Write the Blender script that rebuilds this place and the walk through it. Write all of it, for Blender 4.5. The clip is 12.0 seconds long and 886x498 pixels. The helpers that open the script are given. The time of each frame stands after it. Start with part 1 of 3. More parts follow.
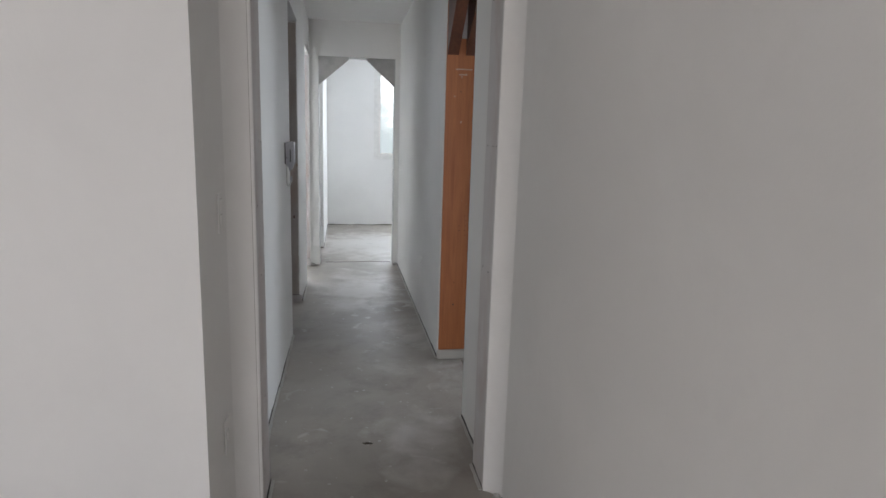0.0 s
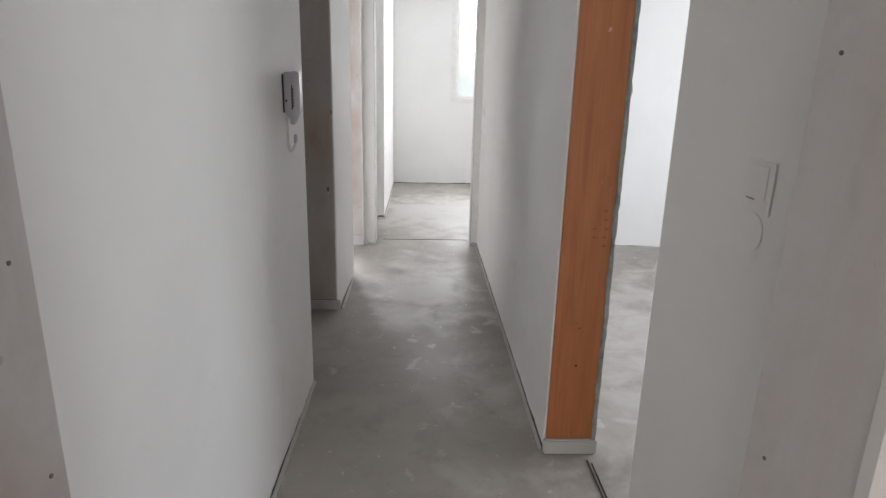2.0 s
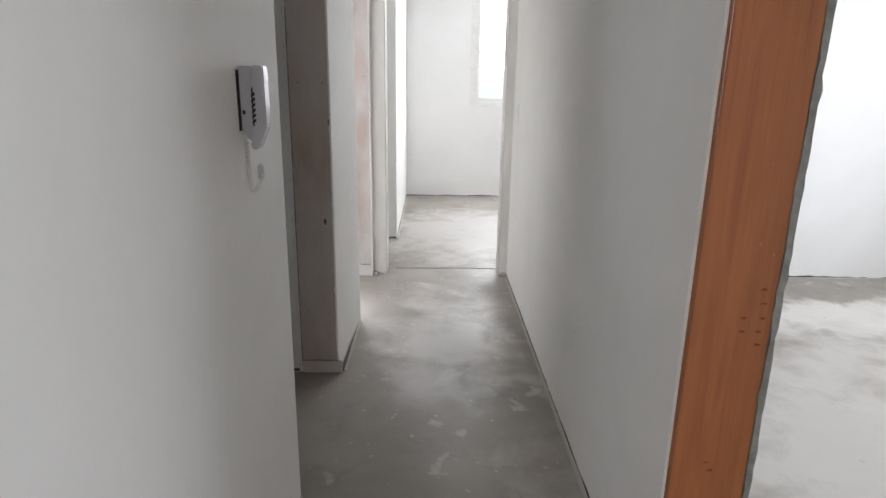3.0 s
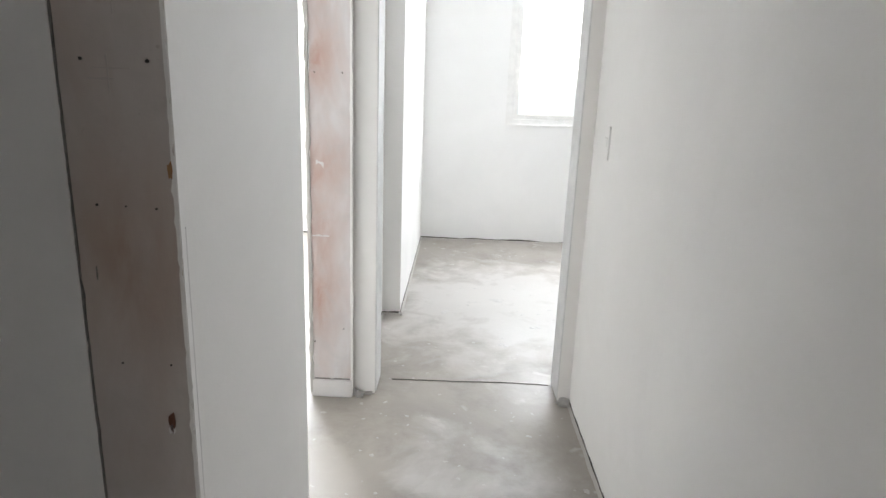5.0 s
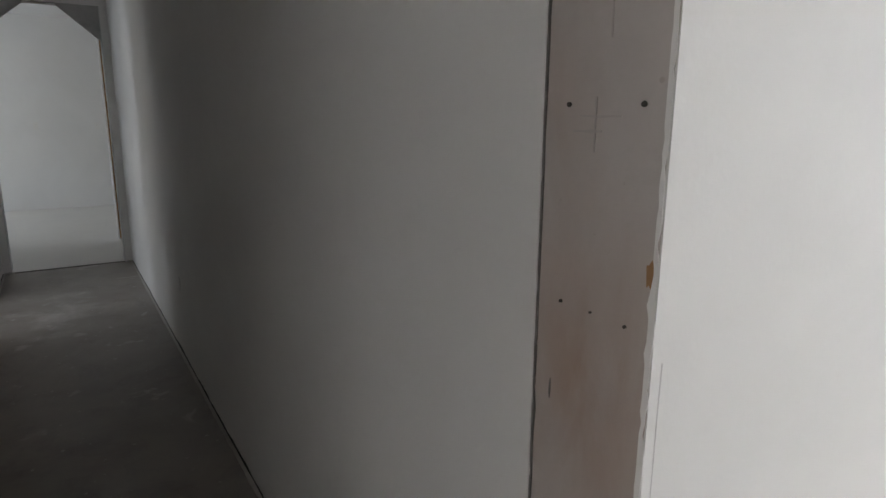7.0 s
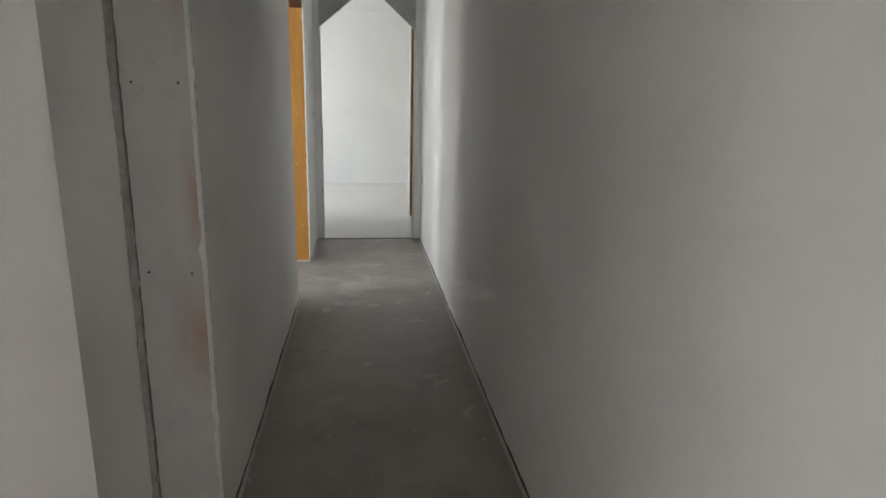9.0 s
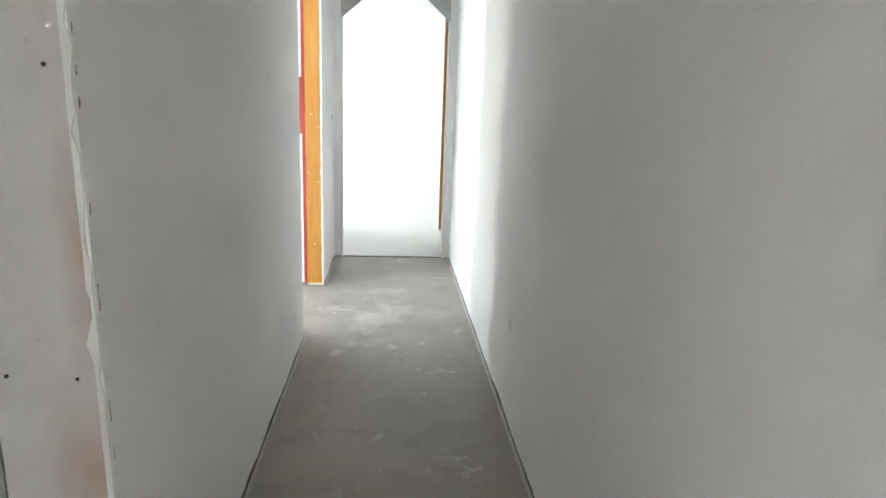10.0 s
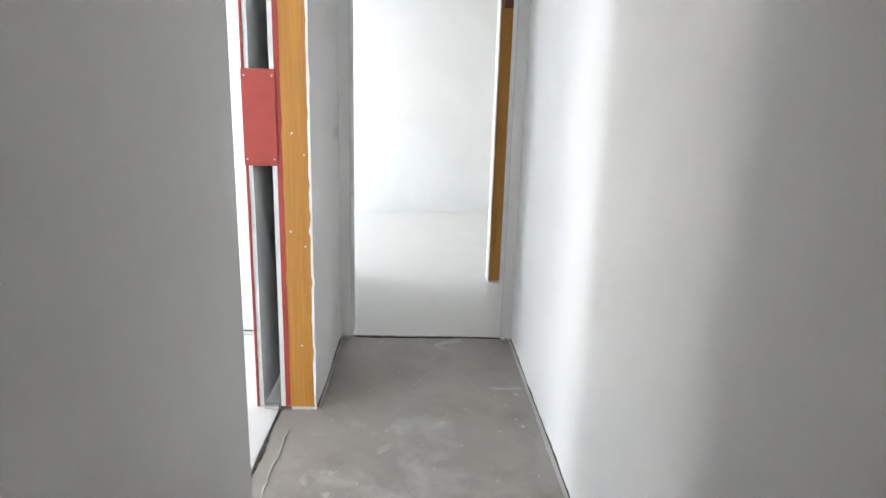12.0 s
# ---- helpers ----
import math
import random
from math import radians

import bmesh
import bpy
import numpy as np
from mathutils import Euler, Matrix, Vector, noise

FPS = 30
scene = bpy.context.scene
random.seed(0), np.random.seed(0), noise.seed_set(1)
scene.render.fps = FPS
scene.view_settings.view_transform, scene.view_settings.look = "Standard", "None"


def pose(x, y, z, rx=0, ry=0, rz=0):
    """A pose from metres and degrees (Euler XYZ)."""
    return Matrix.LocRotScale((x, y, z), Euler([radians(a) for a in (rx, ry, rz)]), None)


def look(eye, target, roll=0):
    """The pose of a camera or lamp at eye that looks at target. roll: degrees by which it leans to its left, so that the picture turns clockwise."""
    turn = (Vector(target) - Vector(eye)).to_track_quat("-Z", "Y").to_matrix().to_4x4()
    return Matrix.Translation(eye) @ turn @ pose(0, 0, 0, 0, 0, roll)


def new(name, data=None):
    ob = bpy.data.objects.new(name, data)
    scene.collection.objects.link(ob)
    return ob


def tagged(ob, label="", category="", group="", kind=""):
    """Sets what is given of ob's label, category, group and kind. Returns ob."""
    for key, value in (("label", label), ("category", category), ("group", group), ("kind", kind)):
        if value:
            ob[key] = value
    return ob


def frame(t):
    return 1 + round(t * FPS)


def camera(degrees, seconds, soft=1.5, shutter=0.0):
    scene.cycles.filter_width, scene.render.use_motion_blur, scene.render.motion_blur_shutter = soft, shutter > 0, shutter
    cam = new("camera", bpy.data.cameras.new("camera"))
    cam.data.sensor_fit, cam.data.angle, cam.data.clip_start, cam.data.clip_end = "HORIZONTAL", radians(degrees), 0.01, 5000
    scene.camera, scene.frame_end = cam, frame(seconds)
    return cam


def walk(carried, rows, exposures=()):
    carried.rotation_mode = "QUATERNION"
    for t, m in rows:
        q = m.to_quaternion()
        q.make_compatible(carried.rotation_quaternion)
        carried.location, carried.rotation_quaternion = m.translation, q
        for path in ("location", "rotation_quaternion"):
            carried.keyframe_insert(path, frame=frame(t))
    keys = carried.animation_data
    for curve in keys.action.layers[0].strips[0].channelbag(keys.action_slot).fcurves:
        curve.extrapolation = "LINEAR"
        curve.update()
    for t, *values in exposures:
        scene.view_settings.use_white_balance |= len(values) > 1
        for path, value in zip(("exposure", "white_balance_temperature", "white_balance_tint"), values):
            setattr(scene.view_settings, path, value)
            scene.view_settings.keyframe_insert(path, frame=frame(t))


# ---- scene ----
cam = camera(72.4, 12.0)
PATH = [
    (0, (-0.557, 0.939, 1.395), (-0.229, 2.879, 1.031), 1.7),
    (0.5, (-0.534, 1.335, 1.344), (-0.337, 3.279, 0.918), -0.2),
    (1, (-0.492, 1.767, 1.326), (-0.337, 3.703, 0.849), 0.0),
    (1.5, (-0.455, 2.205, 1.332), (-0.324, 4.132, 0.815), 1.1),
    (2, (-0.429, 2.624, 1.334), (-0.353, 4.547, 0.788), 1.4),
    (2.5, (-0.451, 3.062, 1.307), (-0.421, 4.987, 0.767), 1.4),
    (2.7, (-0.47, 3.201, 1.32), (-0.435, 5.125, 0.777), 1.0),
    (4.3, (-0.503, 4.517, 1.287), (-0.458, 6.45, 0.776), 1.0),
    (4.5, (-0.488, 4.672, 1.271), (-0.459, 6.606, 0.762), 1.1),
    (5, (-0.486, 5.079, 1.266), (-0.519, 7.016, 0.771), 2.1),
    (5.5, (-0.517, 5.379, 1.305), (-0.61, 7.321, 0.834), 1.7),
    (6, (-0.526, 5.519, 1.321), (-0.945, 7.426, 0.888), 1.0),
    (6.3, (-0.523, 5.545, 1.29), (-1.481, 7.249, 0.865), -0.1),
    (6.5, (-0.537, 5.544, 1.285), (-1.791, 7.04, 0.849), -0.4),
    (6.7, (-0.54, 5.548, 1.284), (-2.038, 6.802, 0.856), -0.5),
    (7, (-0.554, 5.521, 1.285), (-2.205, 6.565, 0.856), 0.4),
    (7.5, (-0.582, 5.5, 1.291), (-2.336, 6.354, 0.85), 1.8),
    (7.7, (-0.604, 5.475, 1.295), (-2.392, 6.247, 0.841), 1.9),
    (9.3, (-1.075, 5.454, 1.264), (-3.007, 5.664, 0.791), 2.0),
    (9.5, (-1.208, 5.482, 1.276), (-3.141, 5.677, 0.803), 2.5),
    (10, (-1.591, 5.505, 1.263), (-3.528, 5.677, 0.794), 2.2),
    (10.5, (-1.996, 5.562, 1.263), (-3.935, 5.697, 0.789), 2.1),
    (11, (-2.448, 5.552, 1.262), (-4.39, 5.654, 0.796), 1.9),
    (11.5, (-2.904, 5.502, 1.306), (-4.844, 5.586, 0.824), 2.0),
    (12, (-3.318, 5.462, 1.3), (-5.258, 5.543, 0.821), 1.7),
]
EXPOSURES = [(0.0, 0.25, 6850, 15), (1.0, 0.35, 7000, 15), (1.5, 0.47, 7150, 16), (2.0, 0.58, 7300, 18), (2.7, 0.62, 7300, 18), (4.3, 0.88, 7500, 17),
             (5.0, 0.85, 7250, 16), (5.5, 0.56, 7100, 16), (6.0, 0.44, 7050, 16), (6.5, 0.31, 7150, 18), (7.0, 1.4, 7250, 17), (7.7, 1.75, 7600, 16),
             (8.5, 2.5, 7550, 15), (9.3, 2.95, 7500, 15), (9.6, 3.48, 7350, 14), (10.0, 4.02, 7150, 12), (10.5, 4.08, 7150, 13), (11.3, 3.88, 7150, 14), (12.0, 3.4, 7150, 16)]
walk(cam, [(t, look(e, g, r)) for t, e, g, r in PATH], EXPOSURES)

# ---- world, daylight and lamps in the window openings ----
world = bpy.data.worlds.new("world")
scene.world = world
world.use_nodes = True
wn = world.node_tree
sky = wn.nodes.new("ShaderNodeTexSky")
sky.sky_type = "NISHITA"
sky.sun_disc = False
sky.sun_elevation, sky.sun_rotation = radians(50), radians(200)
sky.air_density, sky.dust_density, sky.ozone_density = 1.0, 1.5, 1.0
wn.nodes["Background"].inputs[1].default_value = 0.15
wn.links.new(sky.outputs[0], wn.nodes["Background"].inputs[0])
sun = new("sun", bpy.data.lights.new("sun", "SUN"))
sun.data.energy, sun.data.angle, sun.data.color = 0.6, radians(20), (1, 0.98, 0.96)
sun.matrix_world = look((4, -12, 28), (0, 0, 0))


def window_light(name, m, w, h, watts, colour=(0.95, 0.98, 1.0)):
    """The sky's light in a window opening; it shines along the pose's -z."""
    ob = new(name, bpy.data.lights.new(name, "AREA"))
    ob.data.shape, ob.data.size, ob.data.size_y, ob.data.energy, ob.data.color = "RECTANGLE", w, h, watts, colour
    ob.matrix_world = m
    return ob


SKY = (0.745, 0.88, 1.0)
window_light("window_light_end", look((0.60, 10.38, 1.70), (0.60, 8, 1.4)), 1.1, 1.1, 42, SKY)
window_light("window_light_back", look((-2.3, 10.38, 1.70), (-2.3, 8, 1.4)), 1.1, 1.1, 105, SKY)
window_light("window_light_bedroom", look((3.28, 5.42, 1.6), (0, 6.2, 1.1)), 1.85, 1.15, 42, SKY)
window_light("window_light_living", look((-1.2, -2.9, 1.5), (-1.2, 2, 1.2)), 1.7, 1.8, 45, (0.90, 0.945, 1.0))
window_light("window_light_south", look((-6.12, 1.62, 1.45), (-5.2, 5, 1.2)), 0.62, 1.5, 2.8, (0.66, 0.84, 1.0))
# unseen extra source, added to fill the side corridor with diffuse light
window_light("added_fill_side", look((-3.5, 1.62, 1.45), (-3.3, 5, 1.2)), 0.6, 1.5, 11.5, (0.70, 0.85, 1.0))
window_light("window_light_great", look((-9.0, 1.7, 1.5), (-9.0, 5, 1.2)), 2.2, 1.7, 11.3, (0.70, 0.865, 1.0))


# ---- materials ----
def material(name):
    m = bpy.data.materials.new(name)
    m.use_nodes = True
    nt = m.node_tree
    return m, nt, nt.nodes["Principled BSDF"]


def node(nt, kind, **kw):
    n = nt.nodes.new(kind)
    for k, v in kw.items():
        n.inputs[k.replace("_", " ")].default_value = v
    return n


def coords(nt, scale=(1, 1, 1)):
    g = nt.nodes.new("ShaderNodeNewGeometry")
    mp = nt.nodes.new("ShaderNodeMapping")
    mp.inputs["Scale"].default_value = scale
    nt.links.new(g.outputs["Position"], mp.inputs[0])
    return mp.outputs[0]


def noise_tex(nt, vec, scale, detail=4.0, rough=0.55, dist=0.0):
    n = node(nt, "ShaderNodeTexNoise", Scale=scale, Detail=detail, Roughness=rough, Distortion=dist)
    nt.links.new(vec, n.inputs["Vector"])
    return n.outputs[0]


def ramp(nt, fac, stops):
    r = nt.nodes.new("ShaderNodeValToRGB")
    e = r.color_ramp.elements
    while len(e) < len(stops):
        e.new(0.5)
    for el, (p, c) in zip(e, stops):
        el.position = p
        el.color = (*c, 1) if len(c) == 3 else c
    nt.links.new(fac, r.inputs[0])
    return r.outputs[0]


def mix(nt, fac, a, b, mode="MIX"):
    m = nt.nodes.new("ShaderNodeMix")
    m.data_type, m.blend_type = "RGBA", mode
    for sock, v in ((m.inputs[0], fac), (m.inputs[6], a), (m.inputs[7], b)):
        if isinstance(v, (int, float)):
            sock.default_value = v
        elif isinstance(v, tuple):
            sock.default_value = (*v, 1)
        else:
            nt.links.new(v, sock)
    return m.outputs[2]


def node_out_scale(nt, out, k):
    m = nt.nodes.new("ShaderNodeMath")
    m.operation = "MULTIPLY"
    nt.links.new(out, m.inputs[0])
    m.inputs[1].default_value = k
    return m.outputs[0]


def bump(nt, p, height, strength, distance):
    b = node(nt, "ShaderNodeBump", Strength=strength, Distance=distance)
    nt.links.new(height, b.inputs["Height"])
    nt.links.new(b.outputs[0], p.inputs["Normal"])


def grey(v):
    return (v, v, v)


def plaster(name, base, dirt, rough=0.75, amount=0.35):
    """Skimmed and once-painted plaster: broad trowel patches, fine grain, faint stains."""
    m, nt, p = material(name)
    v = coords(nt)
    broad = ramp(nt, noise_tex(nt, v, 1.3, 5, 0.6, 0.6), [(0.35, grey(0)), (0.72, grey(1))])
    c = mix(nt, broad, base, tuple(b * 0.94 for b in base))
    fine = ramp(nt, noise_tex(nt, v, 7, 6, 0.7), [(0.55, grey(0)), (0.8, grey(amount))])
    c = mix(nt, fine, c, dirt)
    nt.links.new(c, p.inputs["Base Color"])
    p.inputs["Roughness"].default_value = rough
    h = mix(nt, 0.35, noise_tex(nt, v, 3.0, 3), noise_tex(nt, v, 90, 4))
    bump(nt, p, h, 0.14, 0.006)
    return m


WHITE = plaster("white_plaster", (0.88, 0.864, 0.841), (0.79, 0.77, 0.745))
BRIGHT = plaster("fresh_white_plaster", (0.88, 0.872, 0.86), (0.79, 0.785, 0.78), amount=0.2)
CEIL = plaster("ceiling_white", (0.88, 0.875, 0.865), (0.74, 0.73, 0.72), amount=0.2)
MORTAR = plaster("mortar_grey", (0.50, 0.48, 0.45), (0.33, 0.31, 0.28), 0.9, 0.8)


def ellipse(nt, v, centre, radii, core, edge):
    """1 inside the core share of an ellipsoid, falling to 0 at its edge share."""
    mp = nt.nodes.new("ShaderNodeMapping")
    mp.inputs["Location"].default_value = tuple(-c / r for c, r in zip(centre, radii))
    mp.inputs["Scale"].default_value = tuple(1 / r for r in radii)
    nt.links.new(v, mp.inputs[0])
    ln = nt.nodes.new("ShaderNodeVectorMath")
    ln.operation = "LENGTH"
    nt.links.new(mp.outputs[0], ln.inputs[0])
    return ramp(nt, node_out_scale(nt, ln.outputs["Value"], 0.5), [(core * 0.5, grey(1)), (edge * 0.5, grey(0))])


def raw_block(name, pale, pink, amount, spots=()):
    """Raw gypsum block with reddish stains left under the old frame; spots: (centre, radii) of single stains."""
    m, nt, p = material(name)
    v = coords(nt)
    vs = coords(nt, (3, 3, 1))
    cloud = noise_tex(nt, vs, 1.9, 4, 0.6, 0.8)
    st = ramp(nt, cloud, [(0.40, grey(0)), (0.74, grey(amount))])
    c = mix(nt, st, pale, pink)
    for centre, radii in spots:
        s = node(nt, "ShaderNodeMath")
        s.operation = "MULTIPLY"
        nt.links.new(ellipse(nt, v, centre, radii, 0.1, 1.2), s.inputs[0])
        nt.links.new(ramp(nt, noise_tex(nt, vs, 5, 5, 0.6, 0.5), [(0.25, grey(0.25)), (0.6, grey(1))]), s.inputs[1])
        c = mix(nt, s.outputs[0], c, pink)
    smudge = ramp(nt, noise_tex(nt, v, 9, 3, 0.5, 1.5), [(0.52, grey(0)), (0.75, grey(0.35))])
    c = mix(nt, smudge, c, tuple(x * 0.8 for x in pale))
    gr = ramp(nt, noise_tex(nt, v, 14, 6, 0.7), [(0.5, grey(0)), (0.85, grey(0.3))])
    c = mix(nt, gr, c, tuple(x * 0.72 for x in pale))
    sp = ramp(nt, noise_tex(nt, v, 55, 2, 0.4), [(0.74, grey(0)), (0.79, grey(0.35))])
    c = mix(nt, sp, c, (0.28, 0.22, 0.18))
    nt.links.new(c, p.inputs["Base Color"])
    p.inputs["Roughness"].default_value = 0.85
    bump(nt, p, noise_tex(nt, v, 45, 5), 0.3, 0.003)
    return m


RAW = raw_block("raw_block", (0.56, 0.51, 0.48), (0.43, 0.315, 0.25), 0.6, [((-0.99, 5.99, 1.0), (0.12, 0.3, 0.2))])
RAWPALE = raw_block("raw_block_pale", (0.70, 0.67, 0.665), (0.50, 0.315, 0.255), 0.45,
                    [((-1.03, 7.42, z), (0.11, 0.3, h)) for z, h in ((1.75, 0.25), (1.38, 0.2), (0.98, 0.18), (0.72, 0.14), (0.45, 0.22))])
RAWLIGHT = raw_block("raw_block_light", (0.72, 0.70, 0.69), (0.56, 0.40, 0.34), 0.15, [((-2.54, 5.03, 1.0), (0.3, 0.035, 0.22)), ((-2.54, 5.02, 0.62), (0.3, 0.085, 0.18)), ((-2.54, 5.03, 1.6), (0.3, 0.05, 0.2))])
RAWWHITE = raw_block("raw_block_greyed", (0.70, 0.672, 0.66), (0.60, 0.51, 0.48), 0.8)


def concrete(name, base, light, dark):
    m, nt, p = material(name)
    v = coords(nt)
    c = mix(nt, ramp(nt, noise_tex(nt, v, 0.9, 6, 0.62, 0.7), [(0.3, grey(0)), (0.7, grey(1))]), base, tuple(b * 1.45 for b in base))
    c = mix(nt, ramp(nt, noise_tex(nt, v, 3.2, 6, 0.7, 0.3), [(0.5, grey(0)), (0.76, grey(0.6))]), c, dark)
    splash = ramp(nt, noise_tex(nt, v, 5.5, 3, 0.5, 0.8), [(0.66, grey(0)), (0.72, grey(0.65))])
    c = mix(nt, splash, c, light)
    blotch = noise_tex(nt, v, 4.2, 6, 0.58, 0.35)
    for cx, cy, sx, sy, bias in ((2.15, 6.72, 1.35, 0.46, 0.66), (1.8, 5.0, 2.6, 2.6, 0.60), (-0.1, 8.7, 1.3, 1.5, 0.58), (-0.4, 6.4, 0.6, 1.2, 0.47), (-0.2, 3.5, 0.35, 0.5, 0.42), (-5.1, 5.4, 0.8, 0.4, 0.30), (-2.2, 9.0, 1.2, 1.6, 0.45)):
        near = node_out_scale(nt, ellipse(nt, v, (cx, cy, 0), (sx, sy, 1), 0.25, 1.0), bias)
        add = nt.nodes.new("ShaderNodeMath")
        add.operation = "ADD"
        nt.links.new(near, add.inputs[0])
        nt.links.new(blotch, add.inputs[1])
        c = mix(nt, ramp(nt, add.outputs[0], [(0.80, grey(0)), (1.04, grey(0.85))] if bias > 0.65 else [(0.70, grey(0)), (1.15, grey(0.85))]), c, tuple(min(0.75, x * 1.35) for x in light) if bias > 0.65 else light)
    dots = ramp(nt, noise_tex(nt, v, 30, 2, 0.4), [(0.71, grey(0)), (0.75, grey(0.6))])
    c = mix(nt, dots, c, light)
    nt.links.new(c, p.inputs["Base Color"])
    r = ramp(nt, noise_tex(nt, v, 2.2, 4), [(0.35, grey(0.42)), (0.7, grey(0.62))])
    nt.links.new(r, p.inputs["Roughness"])
    bump(nt, p, mix(nt, 0.4, noise_tex(nt, v, 6, 4), noise_tex(nt, v, 60, 5)), 0.3, 0.004)
    return m


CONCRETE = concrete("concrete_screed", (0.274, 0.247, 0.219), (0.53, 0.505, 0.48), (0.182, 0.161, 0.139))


def wood(name, base, dark, rough=0.45):
    m, nt, p = material(name)
    v = coords(nt, (9, 9, 0.55))
    c = mix(nt, ramp(nt, noise_tex(nt, v, 2.6, 6, 0.65, 1.2), [(0.3, grey(0)), (0.75, grey(1))]), base, dark)
    fine = coords(nt, (60, 60, 1.2))
    c = mix(nt, ramp(nt, noise_tex(nt, fine, 2.0, 4), [(0.5, grey(0)), (0.8, grey(0.35))]), c, tuple(x * 0.5 for x in dark))
    v1 = coords(nt)
    c = mix(nt, ramp(nt, noise_tex(nt, v1, 24, 2, 0.4), [(0.76, grey(0)), (0.79, grey(0.6))]), c, (0.55, 0.45, 0.36))
    nt.links.new(c, p.inputs["Base Color"])
    p.inputs["Roughness"].default_value = rough
    bump(nt, p, noise_tex(nt, fine, 2.0, 4), 0.15, 0.001)
    return m


WOOD = wood("reddish_frame_wood", (0.47, 0.165, 0.055), (0.33, 0.10, 0.034))
OCHRE = wood("ochre_frame_wood", (0.56, 0.255, 0.042), (0.43, 0.17, 0.026))
DARKWOOD = wood("dark_wood", (0.16, 0.055, 0.028), (0.08, 0.028, 0.016))


def plain(name, colour, rough=0.5, metal=0.0, vary=0.12, scale=18):
    m, nt, p = material(name)
    v = coords(nt)
    c = mix(nt, ramp(nt, noise_tex(nt, v, scale, 5, 0.6), [(0.35, grey(0)), (0.75, grey(1))]), colour, tuple(x * (1 - vary) for x in colour))
    nt.links.new(c, p.inputs["Base Color"])
    p.inputs["Roughness"].default_value, p.inputs["Metallic"].default_value = rough, metal
    bump(nt, p, noise_tex(nt, v, scale * 5, 3), 0.1, 0.001)
    return m


SPLASH = plain("dried_plaster", (0.55, 0.53, 0.51), 0.85, vary=0.25)
GUSSET = plain("grey_brace_board", (0.50, 0.485, 0.47), 0.8, vary=0.25, scale=9)
RED = plain("red_primer_steel", (0.42, 0.048, 0.036), 0.5, vary=0.2)
PVC = plain("white_pvc", (0.86, 0.85, 0.83), 0.35)
PLASTIC = plain("ivory_plastic", (0.75, 0.74, 0.71), 0.4)
SILVER = plain("silver_grey_plastic", (0.50, 0.50, 0.54), 0.35)
# black intercom details, and the painted shadow behind its base
BLACK = plain("black_rubber_and_shadow", (0.015, 0.015, 0.016), 0.6)
# joints, plugs and gaps; also the painted shade inside the pocket slot
DARK = plain("dark_joint_and_shade", (0.085, 0.075, 0.065), 0.95, vary=0.5, scale=30)
BOARD = plain("white_board", (0.72, 0.72, 0.71), 0.7)
PALEFLOOR = plain("pale_stone_tile", (0.74, 0.72, 0.69), 0.35, vary=0.06, scale=3)
LAND = plain("far_ground", (0.10, 0.12, 0.07), 0.9, vary=0.4, scale=0.2)
CRACK = plain("crack_shade", (0.26, 0.24, 0.22), 0.95, vary=0.4, scale=40)
DRY = plain("dry_leaf_brown", (0.085, 0.065, 0.045), 0.8, vary=0.4, scale=60)
SMEAR = plain("paint_smear_on_wood", (0.52, 0.36, 0.26), 0.7)
SCREW = plain("dulled_screw", (0.24, 0.21, 0.19), 0.7, vary=0.4, scale=60)
FRINGE = plain("old_mortar_fringe", (0.36, 0.37, 0.34), 0.95, vary=0.5, scale=25)
FRINGELIGHT = plain("pale_mortar_bead", (0.58, 0.56, 0.53), 0.95, vary=0.35, scale=35)
SCRIBBLE = plain("brown_pencil", (0.23, 0.075, 0.03), 0.7)
RUST = plain("rust_stain", (0.46, 0.25, 0.12), 0.8, vary=0.4)
GLASS, gnt, gp = material("window_glass")
gp.inputs["Base Color"].default_value = (0.95, 0.98, 0.97, 1)
gp.inputs["Roughness"].default_value, gp.inputs["Transmission Weight"].default_value, gp.inputs["IOR"].default_value = 0.0, 1.0, 1.45


# ---- mesh helpers ----
def add_box(bm, x0, x1, y0, y1, z0, z1):
    vs = [bm.verts.new((x, y, z)) for x in (x0, x1) for y in (y0, y1) for z in (z0, z1)]
    for f in ((0, 1, 3, 2), (4, 6, 7, 5), (0, 4, 5, 1), (2, 3, 7, 6), (0, 2, 6, 4), (1, 5, 7, 3)):
        bm.faces.new([vs[i] for i in f])
    return bm


def boxes(*bs):
    bm = bmesh.new()
    for b in bs:
        add_box(bm, *b)
    return bm


def rounded(bm, r, seg=2):
    bmesh.ops.bevel(bm, geom=list(bm.edges), offset=r, segments=seg, affect="EDGES", clamp_overlap=True)
    return bm


def add_prism(bm, pts, axis, a, b):
    """A flat outline pushed from a to b along an axis; pts hold the other two coordinates in x, y, z order."""
    def at(p, c):
        q = list(p)
        q.insert("xyz".index(axis), c)
        return q
    lo = [bm.verts.new(at(p, a)) for p in pts]
    hi = [bm.verts.new(at(p, b)) for p in pts]
    bm.faces.new(lo)
    bm.faces.new(hi[::-1])
    n = len(pts)
    for i in range(n):
        bm.faces.new((lo[i], hi[i], hi[(i + 1) % n], lo[(i + 1) % n]))
    return bm


def prism(pts, axis, a, b):
    return add_prism(bmesh.new(), pts, axis, a, b)


def part(name, bm, mat, parent=None, label=""):
    me = bpy.data.meshes.new(name)
    bmesh.ops.recalc_face_normals(bm, faces=bm.faces)
    bm.to_mesh(me)
    bm.free()
    me.materials.append(mat)
    ob = new(name, me)
    if parent is not None:
        ob.parent = parent
    if label:
        tagged(ob, label)
    return ob


def setting(name, bm, mat, label, category="wall"):
    return tagged(part(name, bm, mat), label, category, kind="structure")


